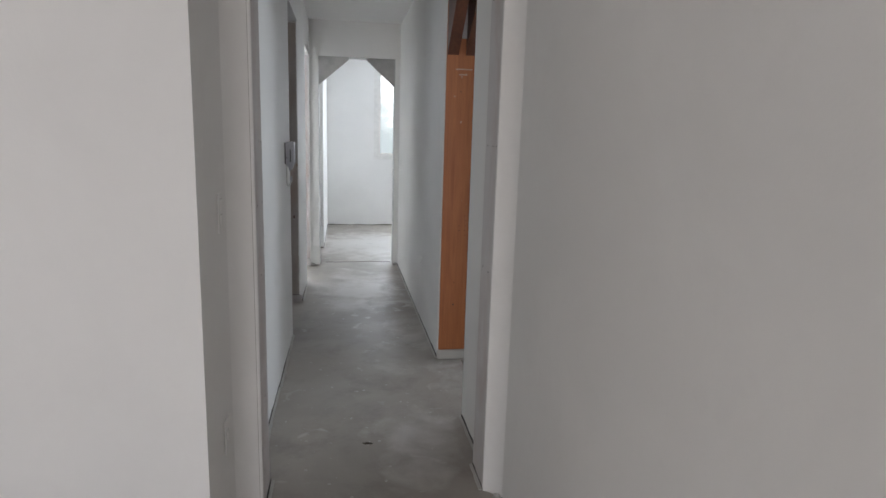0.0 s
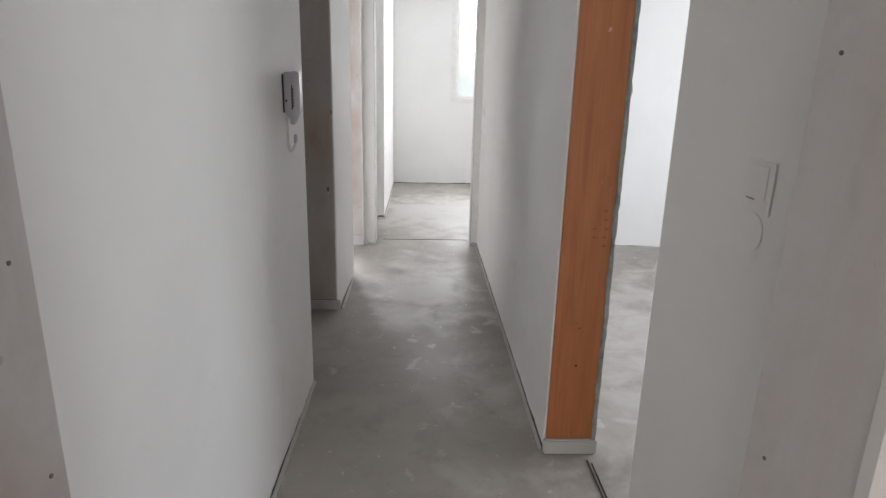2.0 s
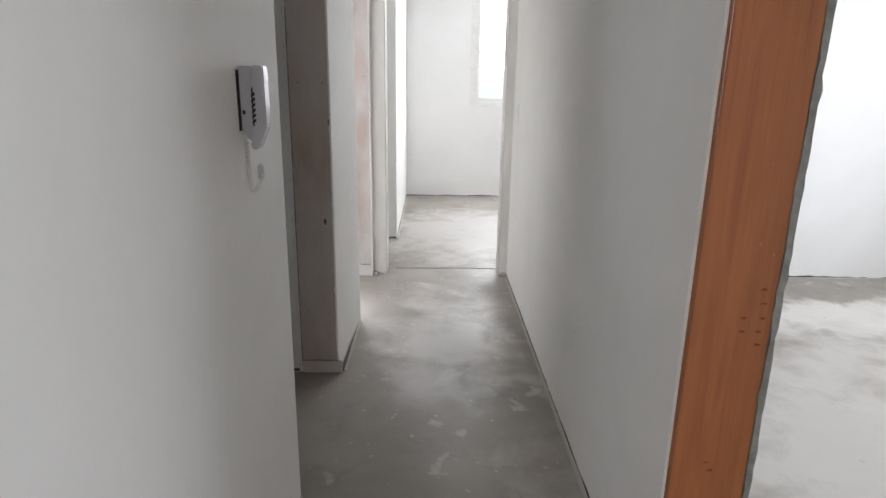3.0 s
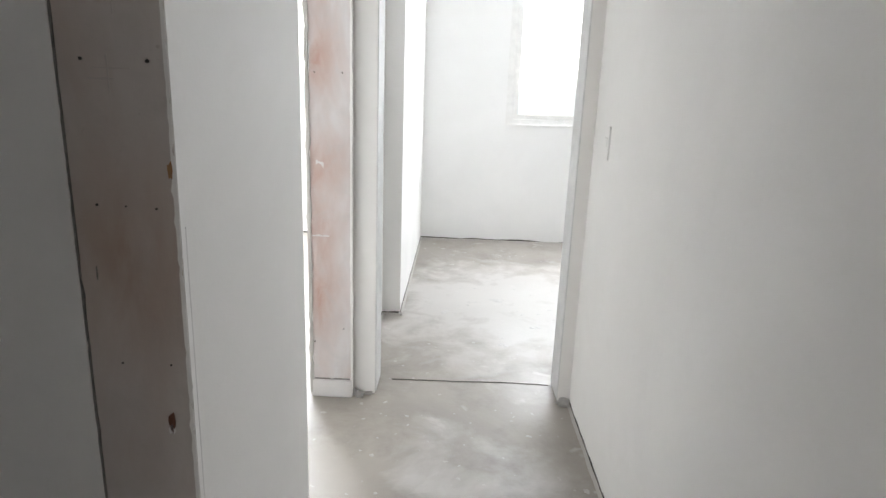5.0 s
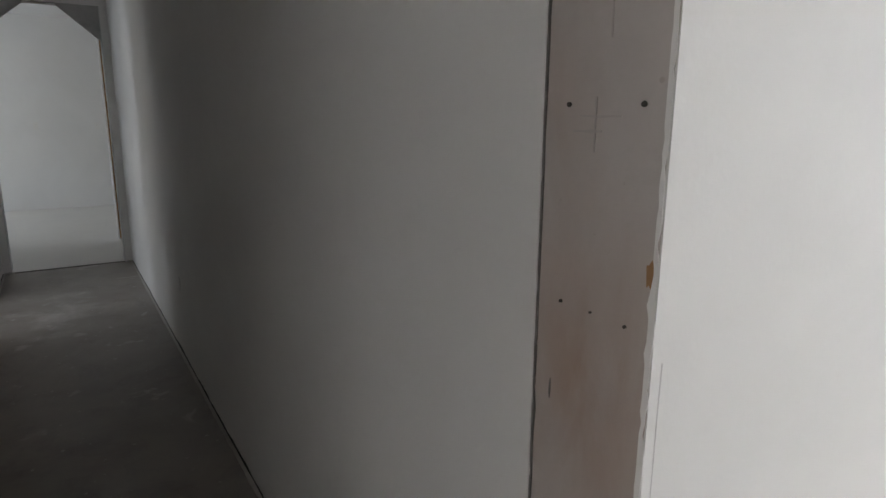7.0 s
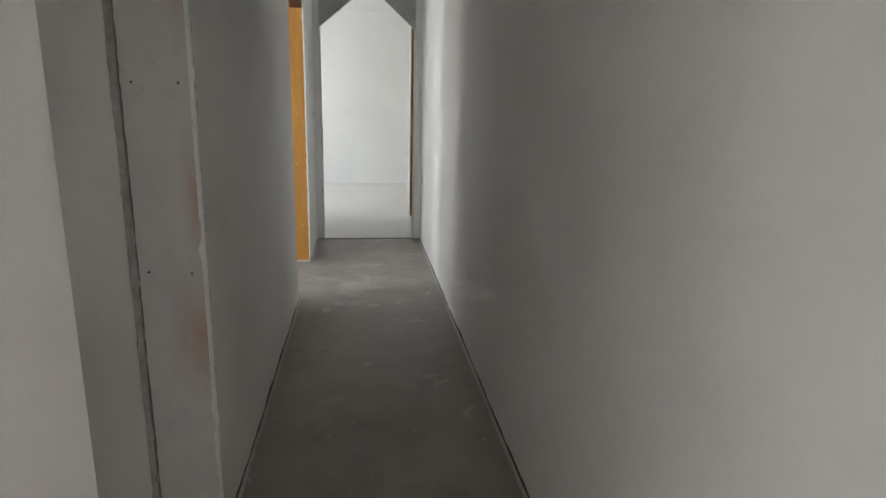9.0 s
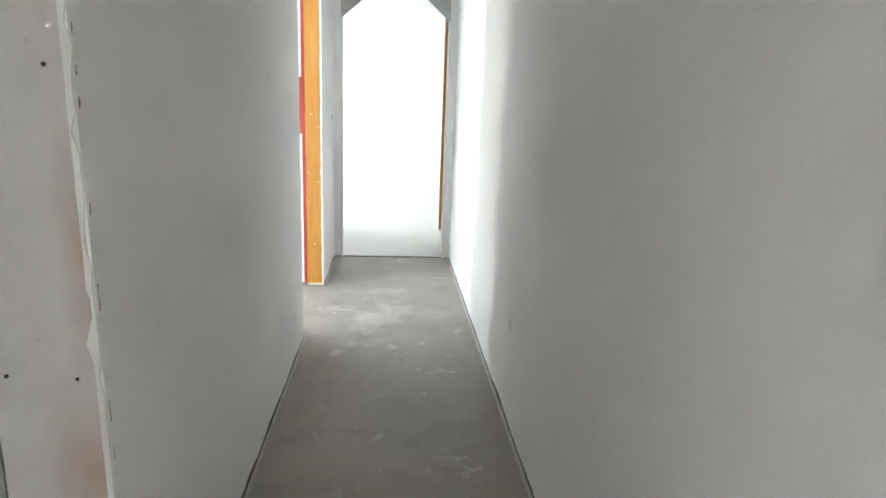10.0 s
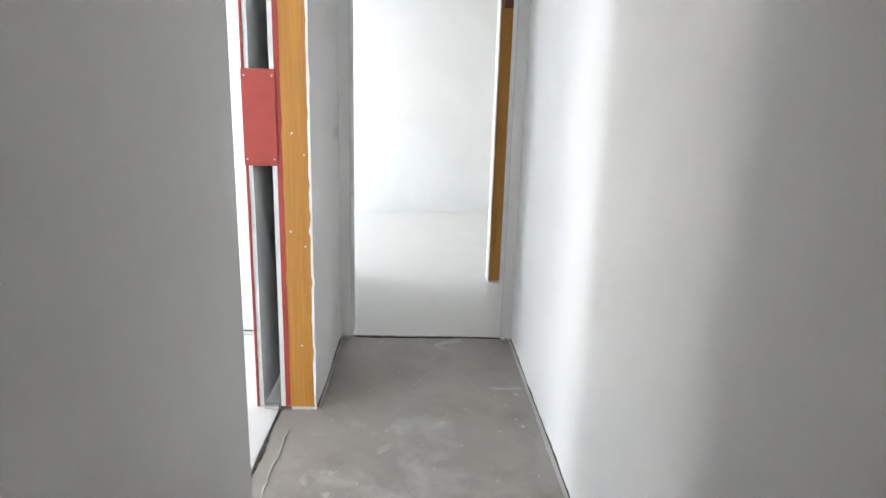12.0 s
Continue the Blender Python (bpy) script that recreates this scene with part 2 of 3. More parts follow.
def ribbon(name, axis, plane, run0, run1, lo, hi, thick, mat, parent=None, wobble=0.004, step=0.05, seed=0, along="z"):
    """A thin uneven skin on a wall (plane across the given axis), its two long edges wandering.
    along 'z': the long edges are upright, run0..run1 its height, lo and hi its edges; along 'h': it lies level."""
    rnd = random.Random(seed)
    n = max(2, int((run1 - run0) / step))
    bm = bmesh.new()
    rows = []
    for i in range(n + 1):
        s = run0 + (run1 - run0) * i / n
        a, b = lo + 2.2 * wobble * rnd.uniform(-1, 1) ** 7, hi + 2.2 * wobble * rnd.uniform(-1, 1) ** 7
        if lo == hi:
            b = a
        def at(c, d):
            h, z = (c, s) if along == "z" else (s, c)
            return (plane + d, h, z) if axis == "x" else (h, plane + d, z) if axis == "y" else (c, s, plane + d)
        rows.append([bm.verts.new(q) for q in (at(a, 0), at(a, thick), at(b, thick), at(b, 0))])
    for r, q in zip(rows, rows[1:]):
        for k in range(3):
            bm.faces.new((r[k], r[k + 1], q[k + 1], q[k]))
    bm.faces.new(rows[0])
    bm.faces.new(rows[-1][::-1])
    return part(name, bm, mat, parent)


# ---- structure ----
H = 2.52
DOOR = 2.17
XL, XLB, XR, XRB = -0.89, -1.065, 0.04, 0.224
YS, YSB, YN, YNB = 5.043, 4.884, 5.99, 6.15

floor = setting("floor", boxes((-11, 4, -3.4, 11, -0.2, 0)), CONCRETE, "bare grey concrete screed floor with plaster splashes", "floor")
ceiling = setting("ceiling", boxes((-11, 4, -3.4, 11, H, H + 0.2)), CEIL, "plain white plastered ceiling", "ceiling")

wall_1_mesh = boxes((XLB, -0.90, 5.12, 5.985, 2.24, H), (XLB, XL, 6.64, 7.42, DOOR, H), (XLB, XL, 7.42, 10.42, 0, H), (XL, -0.785, 8.45, 10.42, 0, H))
add_prism(wall_1_mesh, [(XLB, 2.55), (-0.918, 2.55), (-0.90, 5.105), (-0.905, 5.12), (XLB, 5.12)], "z", 0, H)
add_prism(wall_1_mesh, [(XLB, 5.985), (-0.9085, 5.985), (-0.886, 6.64), (XLB, 6.64)], "z", 0, H)
wall_1 = setting("wall_1", wall_1_mesh, WHITE,
                 "white plastered corridor wall with two openings", "wall")
wall_2 = setting("wall_2", boxes((XR, XRB, 3.30, 3.752, 0, H), (XR, XRB, 3.752, 4.583, DOOR, H), (XR, XRB, 4.583, 7.62, 0, H)), WHITE,
                 "white plastered corridor wall beside a wooden door post", "wall")
wall_3 = setting("wall_3", boxes((0.06, XRB, -3.2, 3.03, 0, H)), WHITE, "plain greyish white plastered wall", "wall")
wall_4 = setting("wall_4", boxes((-2.73, XLB, 2.535, 2.70, 0, H), (XLB, -0.918, 2.535, 2.55, 0, H)), BRIGHT, "white plastered living room wall", "wall")
wall_5 = setting("wall_5", boxes((XL, -0.80, 7.46, 7.62, 0, H), (-0.80, -0.01, 7.46, 7.62, DOOR, H), (-0.01, XR, 7.46, 7.62, 0, H)), WHITE,
                 "white wall closing the corridor round a doorway", "wall")
# far facade with two window openings
W1 = (-0.066, 1.50, 1.04, 2.36)
W2 = (-3.1, -1.6, 1.03, 2.36)
wall_6 = setting("wall_6", boxes((-4.0, W2[0], 10.42, 10.6, 0, H), (W2[0], W2[1], 10.42, 10.6, 0, W2[2]), (W2[0], W2[1], 10.42, 10.6, W2[3], H),
                                 (W2[1], W1[0], 10.42, 10.6, 0, H), (W1[0], W1[1], 10.42, 10.6, 0, W1[2]), (W1[0], W1[1], 10.42, 10.6, W1[3], H),
                                 (W1[1], 3.6, 10.42, 10.6, 0, H)), BRIGHT, "bright white outer wall with two windows", "wall")
wall_7 = setting("wall_7", boxes((XR, 3.45, 7.47, 7.62, 0, H)), BRIGHT, "bright white bedroom wall", "wall")
wall_8 = setting("wall_8", boxes((3.3, 3.45, 2.9, 4.46, 0, H), (3.3, 3.45, 6.42, 7.47, 0, H), (3.3, 3.45, 4.46, 6.42, 0, 1.0), (3.3, 3.45, 4.46, 6.42, 2.2, H),
                                 (XRB, 3.45, 2.75, 2.9, 0, H)), BRIGHT, "white bedroom outer wall with a window opening", "wall")
wall_9 = setting("wall_9", boxes((2.2, 2.35, 7.62, 10.42, 0, H)), BRIGHT, "white side wall of the end room", "wall")
wall_10 = setting("wall_10", boxes((-6.64, XLB, YN, YNB, 0, H)), WHITE, "long white plastered wall of the side corridor", "wall")
XE = -1.80
XJ = -2.54
wall_11 = setting("wall_11", boxes((XE, XLB, YSB, YS, 0, H), (XJ, XE, YSB, YS, 2.2, H), (-4.707, XJ, YSB, YS, 0, H),
                                   (-5.68, -4.707, YSB, YS, DOOR, H), (-6.486, -5.68, 4.937, YS, 0, H), (-6.486, -5.68, 4.80, 4.937, DOOR, H)), WHITE,
                  "white plastered side corridor wall with a door opening", "wall")
wall_12 = setting("wall_12", boxes((-6.70, -6.55, 1.6, 4.78, 0, H), (-6.64, -6.486, 4.78, 5.097, 0, H), (-6.64, -6.486, 5.097, 5.935, 2.14, H), (-6.64, -6.486, 5.935, YN, 0, H)), WHITE,
                  "white wall round the doorway at the side corridor's end", "wall")
# the low-y doorway is unseen, added to pass fill light into the side space
wall_13 = setting("wall_13", boxes((-2.73, XJ, 2.70, 2.82, 0, H), (-2.73, XJ, 2.82, 3.3, 2.1, H), (-2.73, XJ, 3.3, YSB, 0, H)), WHITE, "plain grey plastered wall of a dim side space", "wall")
wall_14 = setting("wall_14", boxes((-10.55, -10.39, 1.6, 8.3, 0, H)), BRIGHT, "bright white wall of the large room", "wall")
# the opening around x -3.5 is unseen, added for the fill lamp
wall_15 = setting("wall_15", boxes((-10.39, -10.1, 1.45, 1.6, 0, H), (-7.9, -6.48, 1.45, 1.6, 0, H), (-10.1, -7.9, 1.45, 1.6, 0, 0.6), (-10.1, -7.9, 1.45, 1.6, 2.4, H),
                                   (-5.76, -3.85, 1.45, 1.6, 0, H), (-3.15, -2.88, 1.45, 1.6, 0, H), (-3.85, -3.15, 1.45, 1.6, 0, 0.6), (-3.85, -3.15, 1.45, 1.6, 2.25, H), (-6.48, -5.76, 1.45, 1.6, 0, 0.6), (-6.48, -5.76, 1.45, 1.6, 2.25, H)), BRIGHT,
                   "white outer wall with window openings", "wall")
wall_16 = setting("wall_16", boxes((-7.74, -7.5755, 5.975, 8.3, 0, H), (-7.74, -7.575, 1.6, 4.55, 0, H), (-7.575, -6.486, 6.9, 7.05, 0, H), (-6.64, -6.486, YNB, 6.9, 0, H), (-10.39, -7.74, 8.15, 8.3, 0, H)), BRIGHT,
                  "white wall ending in a wooden post", "wall")
wall_17 = setting("wall_17", boxes((-3.75, -3.6, YNB, 10.42, 0, H)), BRIGHT, "white side wall of the back room", "wall")
wall_18 = setting("wall_18", boxes((-2.88, -2.73, -3.2, 2.70, 0, H), (-2.88, -2.1, -3.35, -3.2, 0, H), (-0.3, 0.224, -3.35, -3.2, 0, H),
                                   (-2.1, -0.3, -3.35, -3.2, 0, 0.6), (-2.1, -0.3, -3.35, -3.2, 2.4, H)), BRIGHT,
                   "white living room walls round a large window opening", "wall")
setting("floor_2", boxes((-10.39, -6.51, 1.6, 8.15, 0, 0.006), (-6.486, -2.88, 1.6, 2.70, 0, 0.006), (-6.486, -2.73, 2.70, YSB, 0, 0.006)), PALEFLOOR, "pale smooth stone tile floor", "floor")
reveal_1 = setting("trim_1", add_prism(bmesh.new(), [(-0.93, 3.02), (-0.8425, 3.02), (-0.848, 3.262), (-0.93, 3.262)], "z", 0, H), RAWWHITE, "raw greyish block reveal standing proud of the wall", "trim")
reveal_2 = setting("trim_2", boxes((0.001, XRB, 3.115, 3.30, 0, H)), RAWWHITE, "raw greyish block reveal standing proud of the wall", "trim")


trim_3 = setting("trim_3", prism([(-0.93, 2.90)] + [(-0.841 - 0.0372 * (math.cos(k * 0.0654) + 1 - k / 24), 2.90 + 0.05 * (math.sin(k * 0.0654) + k / 24)) for k in range(24)] + [(-0.841, 3.0), (-0.841, 3.02), (-0.93, 3.02)], "z", 0, H), WHITE, "white plastered edge of the reveal", "trim")
trim_4 = setting("trim_4", prism([(-0.001, 3.098)] + [(-0.001 + 0.0305 * (math.cos(k * 0.0654) + 1 - k / 24), 3.028 + 0.035 * (math.sin(k * 0.0654) + k / 24)) for k in range(23, -1, -1)] + [(XRB, 3.028), (XRB, 3.115), (-0.001, 3.115)], "z", 0, H), WHITE, "white plastered edge of the reveal", "trim")
part("hairline_crack", boxes((-0.8511, -0.8497, 2.9932, 2.9955, 0.1, H)), MORTAR, trim_3)

# ---- far view outside the windows ----
m_haze, hnt, hp = material("overcast_haze")
hv = coords(hnt, (1, 1, 1.3))
hsep = hnt.nodes.new("ShaderNodeSeparateXYZ")
hnt.links.new(hv, hsep.inputs[0])
hn = noise_tex(hnt, hv, 0.09, 7, 0.68, 0.4)
hmath = node(hnt, "ShaderNodeMath")
hmath.operation = "MULTIPLY_ADD"
hnt.links.new(hn, hmath.inputs[0])
hmath.inputs[1].default_value = 34.0
hnt.links.new(hsep.outputs[2], hmath.inputs[2])
hsub = ramp(hnt, node_out_scale(hnt, hmath.outputs[0], 0.01), [(0.17, (0.35, 0.42, 0.45)), (0.225, (0.54, 0.61, 0.64)), (0.265, (1.5, 1.56, 1.62))])
hnt.links.new(hsub, hp.inputs["Emission Color"])
hp.inputs["Base Color"].default_value = (0.2, 0.2, 0.2, 1)
hp.inputs["Emission Strength"].default_value = 1.25
backdrop = setting("backdrop", boxes((-140, 140, 120, 121, -40, 90)), m_haze, "pale overcast haze over treetops far beyond the windows", "backdrop")
ground = setting("ground", boxes((-400, 400, 12, 119, -9.2, -9)), LAND, "hazy green ground far below the windows", "ground")


# ---- windows ----
def window(name, x0, x1, z0, z1, y, handle_x, label):
    """A white casement: casing on the wall, fixed frame, sash, panes and a handle."""
    w = setting(name, boxes((x0, x0 + 0.045, y + 0.004, y + 0.07, z0, z1), (x1 - 0.045, x1, y + 0.004, y + 0.07, z0, z1),
                            (x0 + 0.045, x1 - 0.045, y + 0.004, y + 0.07, z0, z0 + 0.04), (x0 + 0.045, x1 - 0.045, y + 0.004, y + 0.07, z1 - 0.04, z1)), PVC, label, "window")
    c = 0.014
    for n, b in (("casing_side", (x0 - c, x0, y - 0.006, y - 0.001, z0 - c, z1 + c)), ("casing_side", (x1, x1 + c, y - 0.006, y - 0.001, z0 - c, z1 + c)),
                 ("casing_head", (x0, x1, y - 0.006, y - 0.001, z1, z1 + c)), ("window_sill", (x0, x1, y - 0.012, y - 0.001, z0 - c, z0))):
        part(n, rounded(boxes(b), 0.003), PVC, w)
    xm = (x0 + x1) / 2
    for a, b in ((x0 + 0.047, xm - 0.002), (xm + 0.002, x1 - 0.047)):
        s0, s1 = z0 + 0.042, z1 - 0.042
        sash = part("sash", boxes((a, a + 0.04, y + 0.008, y + 0.055, s0, s1), (b - 0.04, b, y + 0.008, y + 0.055, s0, s1),
                                  (a + 0.04, b - 0.04, y + 0.008, y + 0.055, s0, s0 + 0.04), (a + 0.04, b - 0.04, y + 0.008, y + 0.055, s1 - 0.04, s1)), PVC, w)
        pane = part("pane", boxes((a + 0.04, b - 0.04, y + 0.03, y + 0.036, s0 + 0.04, s1 - 0.04)), GLASS, sash)
        pane.visible_shadow = False
    hb = boxes((handle_x - 0.012, handle_x + 0.012, y - 0.026, y - 0.014, 1.36, 1.42))
    add_box(hb, handle_x - 0.008, handle_x + 0.008, y - 0.05, y - 0.026, 1.385, 1.401)
    add_box(hb, handle_x - 0.009, handle_x + 0.009, y - 0.062, y - 0.048, 1.30, 1.405)
    part("handle", rounded(hb, 0.003), PVC, w, "small white window handle")
    return w


window("window_1", W1[0], W1[1], W1[2], W1[3], 10.42, W1[0] + 0.065, "white casement window with clear panes in a bright wall")
window("window_2", W2[0], W2[1], W2[2], W2[3], 10.42, W2[1] - 0.065, "white casement window with clear panes in a bright wall")

# ---- doorways: jamb boards, posts and corner braces ----
def brace(name, axis, a, b, corner, run, z_top, drop, mat, parent):
    """A triangular corner board in a doorway's head: axis is its thin way, run the signed length along the head."""
    pts = [(corner, z_top), (corner + run, z_top), (corner + run, z_top - 0.012), (corner, z_top - drop)]
    return part(name, prism(pts, axis, a, b), mat, parent)


door_1 = setting("door_1", boxes((-0.80, -0.01, 7.47, 7.60, DOOR - 0.004, DOOR + 0.006)), GUSSET, "white doorway with no door and grey corner braces", "doorway")
brace("corner_brace", "y", 7.472, 7.497, -0.80, 0.32, DOOR - 0.005, 0.285, GUSSET, door_1)
brace("corner_brace", "y", 7.472, 7.497, -0.01, -0.30, DOOR - 0.005, 0.285, GUSSET, door_1)
for x, s in ((-0.80, 1), (-0.01, -1)):
    part("jamb", boxes((min(x, x + s * 0.006), max(x, x + s * 0.006), 7.462, 7.618, 0.012, DOOR - 0.006)), BOARD, door_1)
door_2 = setting("door_2", boxes((-6.63, -6.495, 5.097, 5.935, 2.136, 2.146)), GUSSET, "white doorway with no door and grey corner braces", "doorway")
brace("corner_brace", "x", -6.515, -6.49, 5.097, 0.32, 2.135, 0.275, GUSSET, door_2)
brace("corner_brace", "x", -6.515, -6.49, 5.935, -0.30, 2.135, 0.275, GUSSET, door_2)
for y, s in ((5.097, 1), (5.935, -1)):
    part("jamb", boxes((-6.638, -6.488, min(y, y + s * 0.006), max(y, y + s * 0.006), 0.012, 2.134)), BOARD, door_2)


def dents(parent, places, axis, plane, r, mat, seed):
    """Small screw heads sunk in dark plugs, as parts of a post or strip."""
    rnd = random.Random(seed)
    for h, z in places:
        rr = r * rnd.uniform(0.8, 1.2)
        pts = [(h + rr * math.cos(a * 0.785) * rnd.uniform(0.85, 1.1), z + rr * math.sin(a * 0.785) * rnd.uniform(0.85, 1.1)) for a in range(8)]
        lo, hi = sorted((plane, plane + (0.0025 if plane < 0 and axis == "x" else -0.0025)))
        part("screw", prism(pts, axis, lo, hi), mat, parent)


# right-hand doorway
post_a = tagged(part("door_post", rounded(boxes((XR + 0.006, XRB - 0.012, 4.563, 4.583, 0.062, DOOR)), 0.002), WOOD),
                "reddish varnished wooden door post on a mortar foot", "door post", "wooden door posts")
for a, b in ((0.048, 0.115), (0.158, 0.21)):
    brace("corner_brace", "x", a, b, 4.563, -0.29, DOOR - 0.002, 0.30, DARKWOOD, post_a)
part("filler", boxes((0.116, 0.157, 4.54, 4.562, 1.96, DOOR - 0.002)), BOARD, post_a)
dents(post_a, [(0.135, 1.66), (0.13, 0.36)], "y", 4.563, 0.004, DARK, 3)
for z, a, b in ((1.785, 0.10, 0.20), (1.755, 0.12, 0.17)):
    ribbon("paint_smear", "y", 4.563, a, b, z, z + 0.007, -0.0015, SMEAR, post_a, 0.003, 0.006, 4, "h")
rnd = random.Random(8)
for z, x in ((0.92, 0.185), (0.89, 0.188), (0.86, 0.19), (0.83, 0.186), (0.80, 0.189), (0.86, 0.15), (0.83, 0.152), (0.52, 0.12), (0.50, 0.13)):
    ribbon("pencil_mark", "y", 4.563, x - 0.006, x + 0.006, z, z + 0.003, -0.0012, SCRIBBLE, post_a, 0.002, 0.004, int(z * 100), "h")
foot = tagged(part("mortar_foot", rounded(boxes((XR - 0.004, XRB + 0.01, 4.555, 4.583, 0, 0.06)), 0.006)  , MORTAR), "pale mortar foot under the wooden door post", "mortar foot")
ribbon("plaster_edge", "y", 4.575, 0.06, DOOR, XRB - 0.012, XRB + 0.002, -0.014, FRINGE, post_a, 0.002, 0.026, 5)

# side corridor doorway: ochre post with a steel pocket frame behind it
post_b = tagged(part("door_post", rounded(boxes((-5.68, -5.662, 4.931, YS - 0.006, 0.022, DOOR)), 0.002), OCHRE),
                "ochre varnished wooden door post beside a red steel pocket frame", "door post", "wooden door posts")
brace("corner_brace", "y", 4.95, 5.03, -5.662, 0.29, DOOR - 0.002, 0.27, DARKWOOD, post_b)
ribbon("plaster_edge", "x", -5.676, 0.03, DOOR, YS - 0.008, YS + 0.0015, 0.0165, BRIGHT, post_b, 0.0022, 0.03, 11)
ribbon("red_edge", "x", -5.664, 0.03, DOOR, 4.929, 4.937, 0.004, RED, post_b, 0.002, 0.05, 12)
dents(post_b, [(4.96, 0.78), (5.015, 0.72), (4.99, 0.30), (4.975, 1.16), (5.02, 1.08)], "x", -5.662, 0.0045, BOARD, 9)
pocket = tagged(new("pocket_frame"), "red steel pocket door frame with white boards and a dark slot", "pocket frame")
pocket.location = (-5.68, 4.865, 0)


def pocket_part(name, b, mat, label="", r=0.0):
    bm = boxes((b[0] + 5.68, b[1] + 5.68, b[2] - 4.865, b[3] - 4.865, b[4], b[5]))
    return part(name, rounded(bm, r) if r else bm, mat, pocket, label)


pocket_part("side_board", (-6.47, -5.668, 4.897, 4.915, 0.022, DOOR), BOARD, "white board lining")
pocket_part("side_board", (-6.47, -5.668, 4.806, 4.823, 0.022, DOOR), BOARD, "white board lining")
pocket_part("steel_edge", (-6.47, -5.664, 4.9155, 4.930, 0.022, DOOR), RED, "red primed steel edge")
pocket_part("steel_edge", (-5.70, -5.664, 4.796, 4.8055, 0.022, DOOR), RED, "red primed steel edge")
pocket_part("face_board", (-6.47, -5.701, 4.790, 4.8055, 0.022, DOOR), BRIGHT, "white plastered face")
# near-black sheet: the slot's depth shade put into its colour
pocket_part("slot_shade", (-6.46, -6.44, 4.8235, 4.8965, 0.022, DOOR), DARK, "dark sheet standing for the shade deep in the slot")
pocket_part("slot_floor", (-5.699, -5.672, 4.8235, 4.884, 0.0, 0.02), MORTAR)
plate = pocket_part("cover_plate", (-5.6635, -5.659, 4.794, 4.921, 1.035, 1.392), RED, "red steel cover plate with four screws", 0.0015)
for y in (4.806, 4.908):
    for z in (1.06, 1.367):
        pts = [(y - 4.865 + 0.0035 * math.cos(k * 0.785), z + 0.0035 * math.sin(k * 0.785)) for k in range(8)]
        part("screw", prism(pts, "x", 0.021, 0.023), SILVER, plate)
post_c = tagged(part("door_post", rounded(boxes((-7.575, -7.555, 5.982, 6.14, 0.022, DOOR)), 0.002), OCHRE),
                "ochre varnished wooden post at a bright wall's end", "door post", "wooden door posts")
brace("corner_brace", "y", 5.995, 6.13, -7.555, 0.29, DOOR - 0.002, 0.27, DARKWOOD, post_c)
ribbon("plaster_edge", "x", -7.58, 0.02, H, 5.974, 5.981, 0.015, BRIGHT, post_c, 0.0015, 0.05, 14)

# ---- raw block strips where old frames were ----
def flake(name, x, z, rx, rz, mat, parent, seed, y=None):
    """A thin irregular patch on a strip that faces along -y."""
    r = random.Random(seed)
    y = YN - 0.0065 if y is None else y
    pts = []
    for k in range(12):
        q = r.uniform(0.6, 1.15)
        pts.append((x + rx * q * math.cos(k * 0.5236), z + rz * q * math.sin(k * 0.5236)))
    return part(name, prism(pts, "y", y - 0.0012, y), mat, parent)


strip_1 = tagged(ribbon("raw_block_strip", "y", YN, 0.062, 2.23, -1.072, -0.911, -0.0065, RAW, None, 0.001, 0.03, 21),
                 "raw brownish block strip with screws and stains beside white plaster", "block strip")
ribbon("plaster_bead", "y", YN, 0.02, 2.23, -1.086, -1.077, -0.008, WHITE, strip_1, 0.0015, 0.05, 23)
ribbon("dark_crack", "y", YN, 0.02, 2.23, -1.0765, -1.0738, -0.0072, CRACK, strip_1, 0.0009, 0.012, 24)
ribbon("dark_crack", "y", YN, 0.02, 2.23, -1.0878, -1.0865, -0.0012, CRACK, strip_1, 0.0011, 0.014, 22)
ribbon("ragged_plaster", "y", YN - 0.0062, 0.06, 2.23, -0.9155, -0.9095, -0.0009, WHITE, strip_1, 0.0016, 0.012, 84)
dents(strip_1, [(-1.037, 1.298), (-0.939, 1.297)], "y", YN - 0.0065, 0.0028, DARK, 25)
dents(strip_1, [(-1.035, 1.083), (-0.99, 1.082), (-0.943, 1.08), (-1.02, 0.82), (-0.94, 0.82), (-1.04, 0.30), (-0.94, 0.30)], "y", YN - 0.0065, 0.0018, DARK, 26)
ribbon("hairline_crack", "x", -0.9082, 0.12, 1.05, 5.9990, 5.9997, 0.0006, RAWLIGHT, wall_1, 0.0004, 0.05, 61)
flake("rust_stain", -0.918, 1.140, 0.0045, 0.015, RUST, strip_1, 27)
flake("chipped_patch", -0.946, 0.716, 0.008, 0.022, DARKWOOD, strip_1, 28)
flake("bare_patch", -0.948, 0.703, 0.006, 0.010, RAWLIGHT, strip_1, 30)
flake("scratch", -1.047, 0.972, 0.0013, 0.014, CRACK, strip_1, 29)
m_pencil = plain("faint_pencil", (0.52, 0.47, 0.44), 0.9)
for x0, x1, z in ((-1.02, -0.965, 1.285), (-1.01, -0.96, 1.41), (-1.0, -0.95, 1.45), (-1.03, -0.99, 1.27)):
    ribbon("pencil_mark", "y", YN - 0.0065, x0, x1, z, z + 0.002, -0.0011, m_pencil, strip_1, 0.0008, 0.012, int(z * 100), "h")
for x, z0, z1 in ((-1.0, 1.25, 1.305), (-0.985, 1.36, 1.41)):
    ribbon("pencil_mark", "y", YN - 0.0065, z0, z1, x, x + 0.002, -0.0011, m_pencil, strip_1, 0.0008, 0.012, int(z0 * 100))
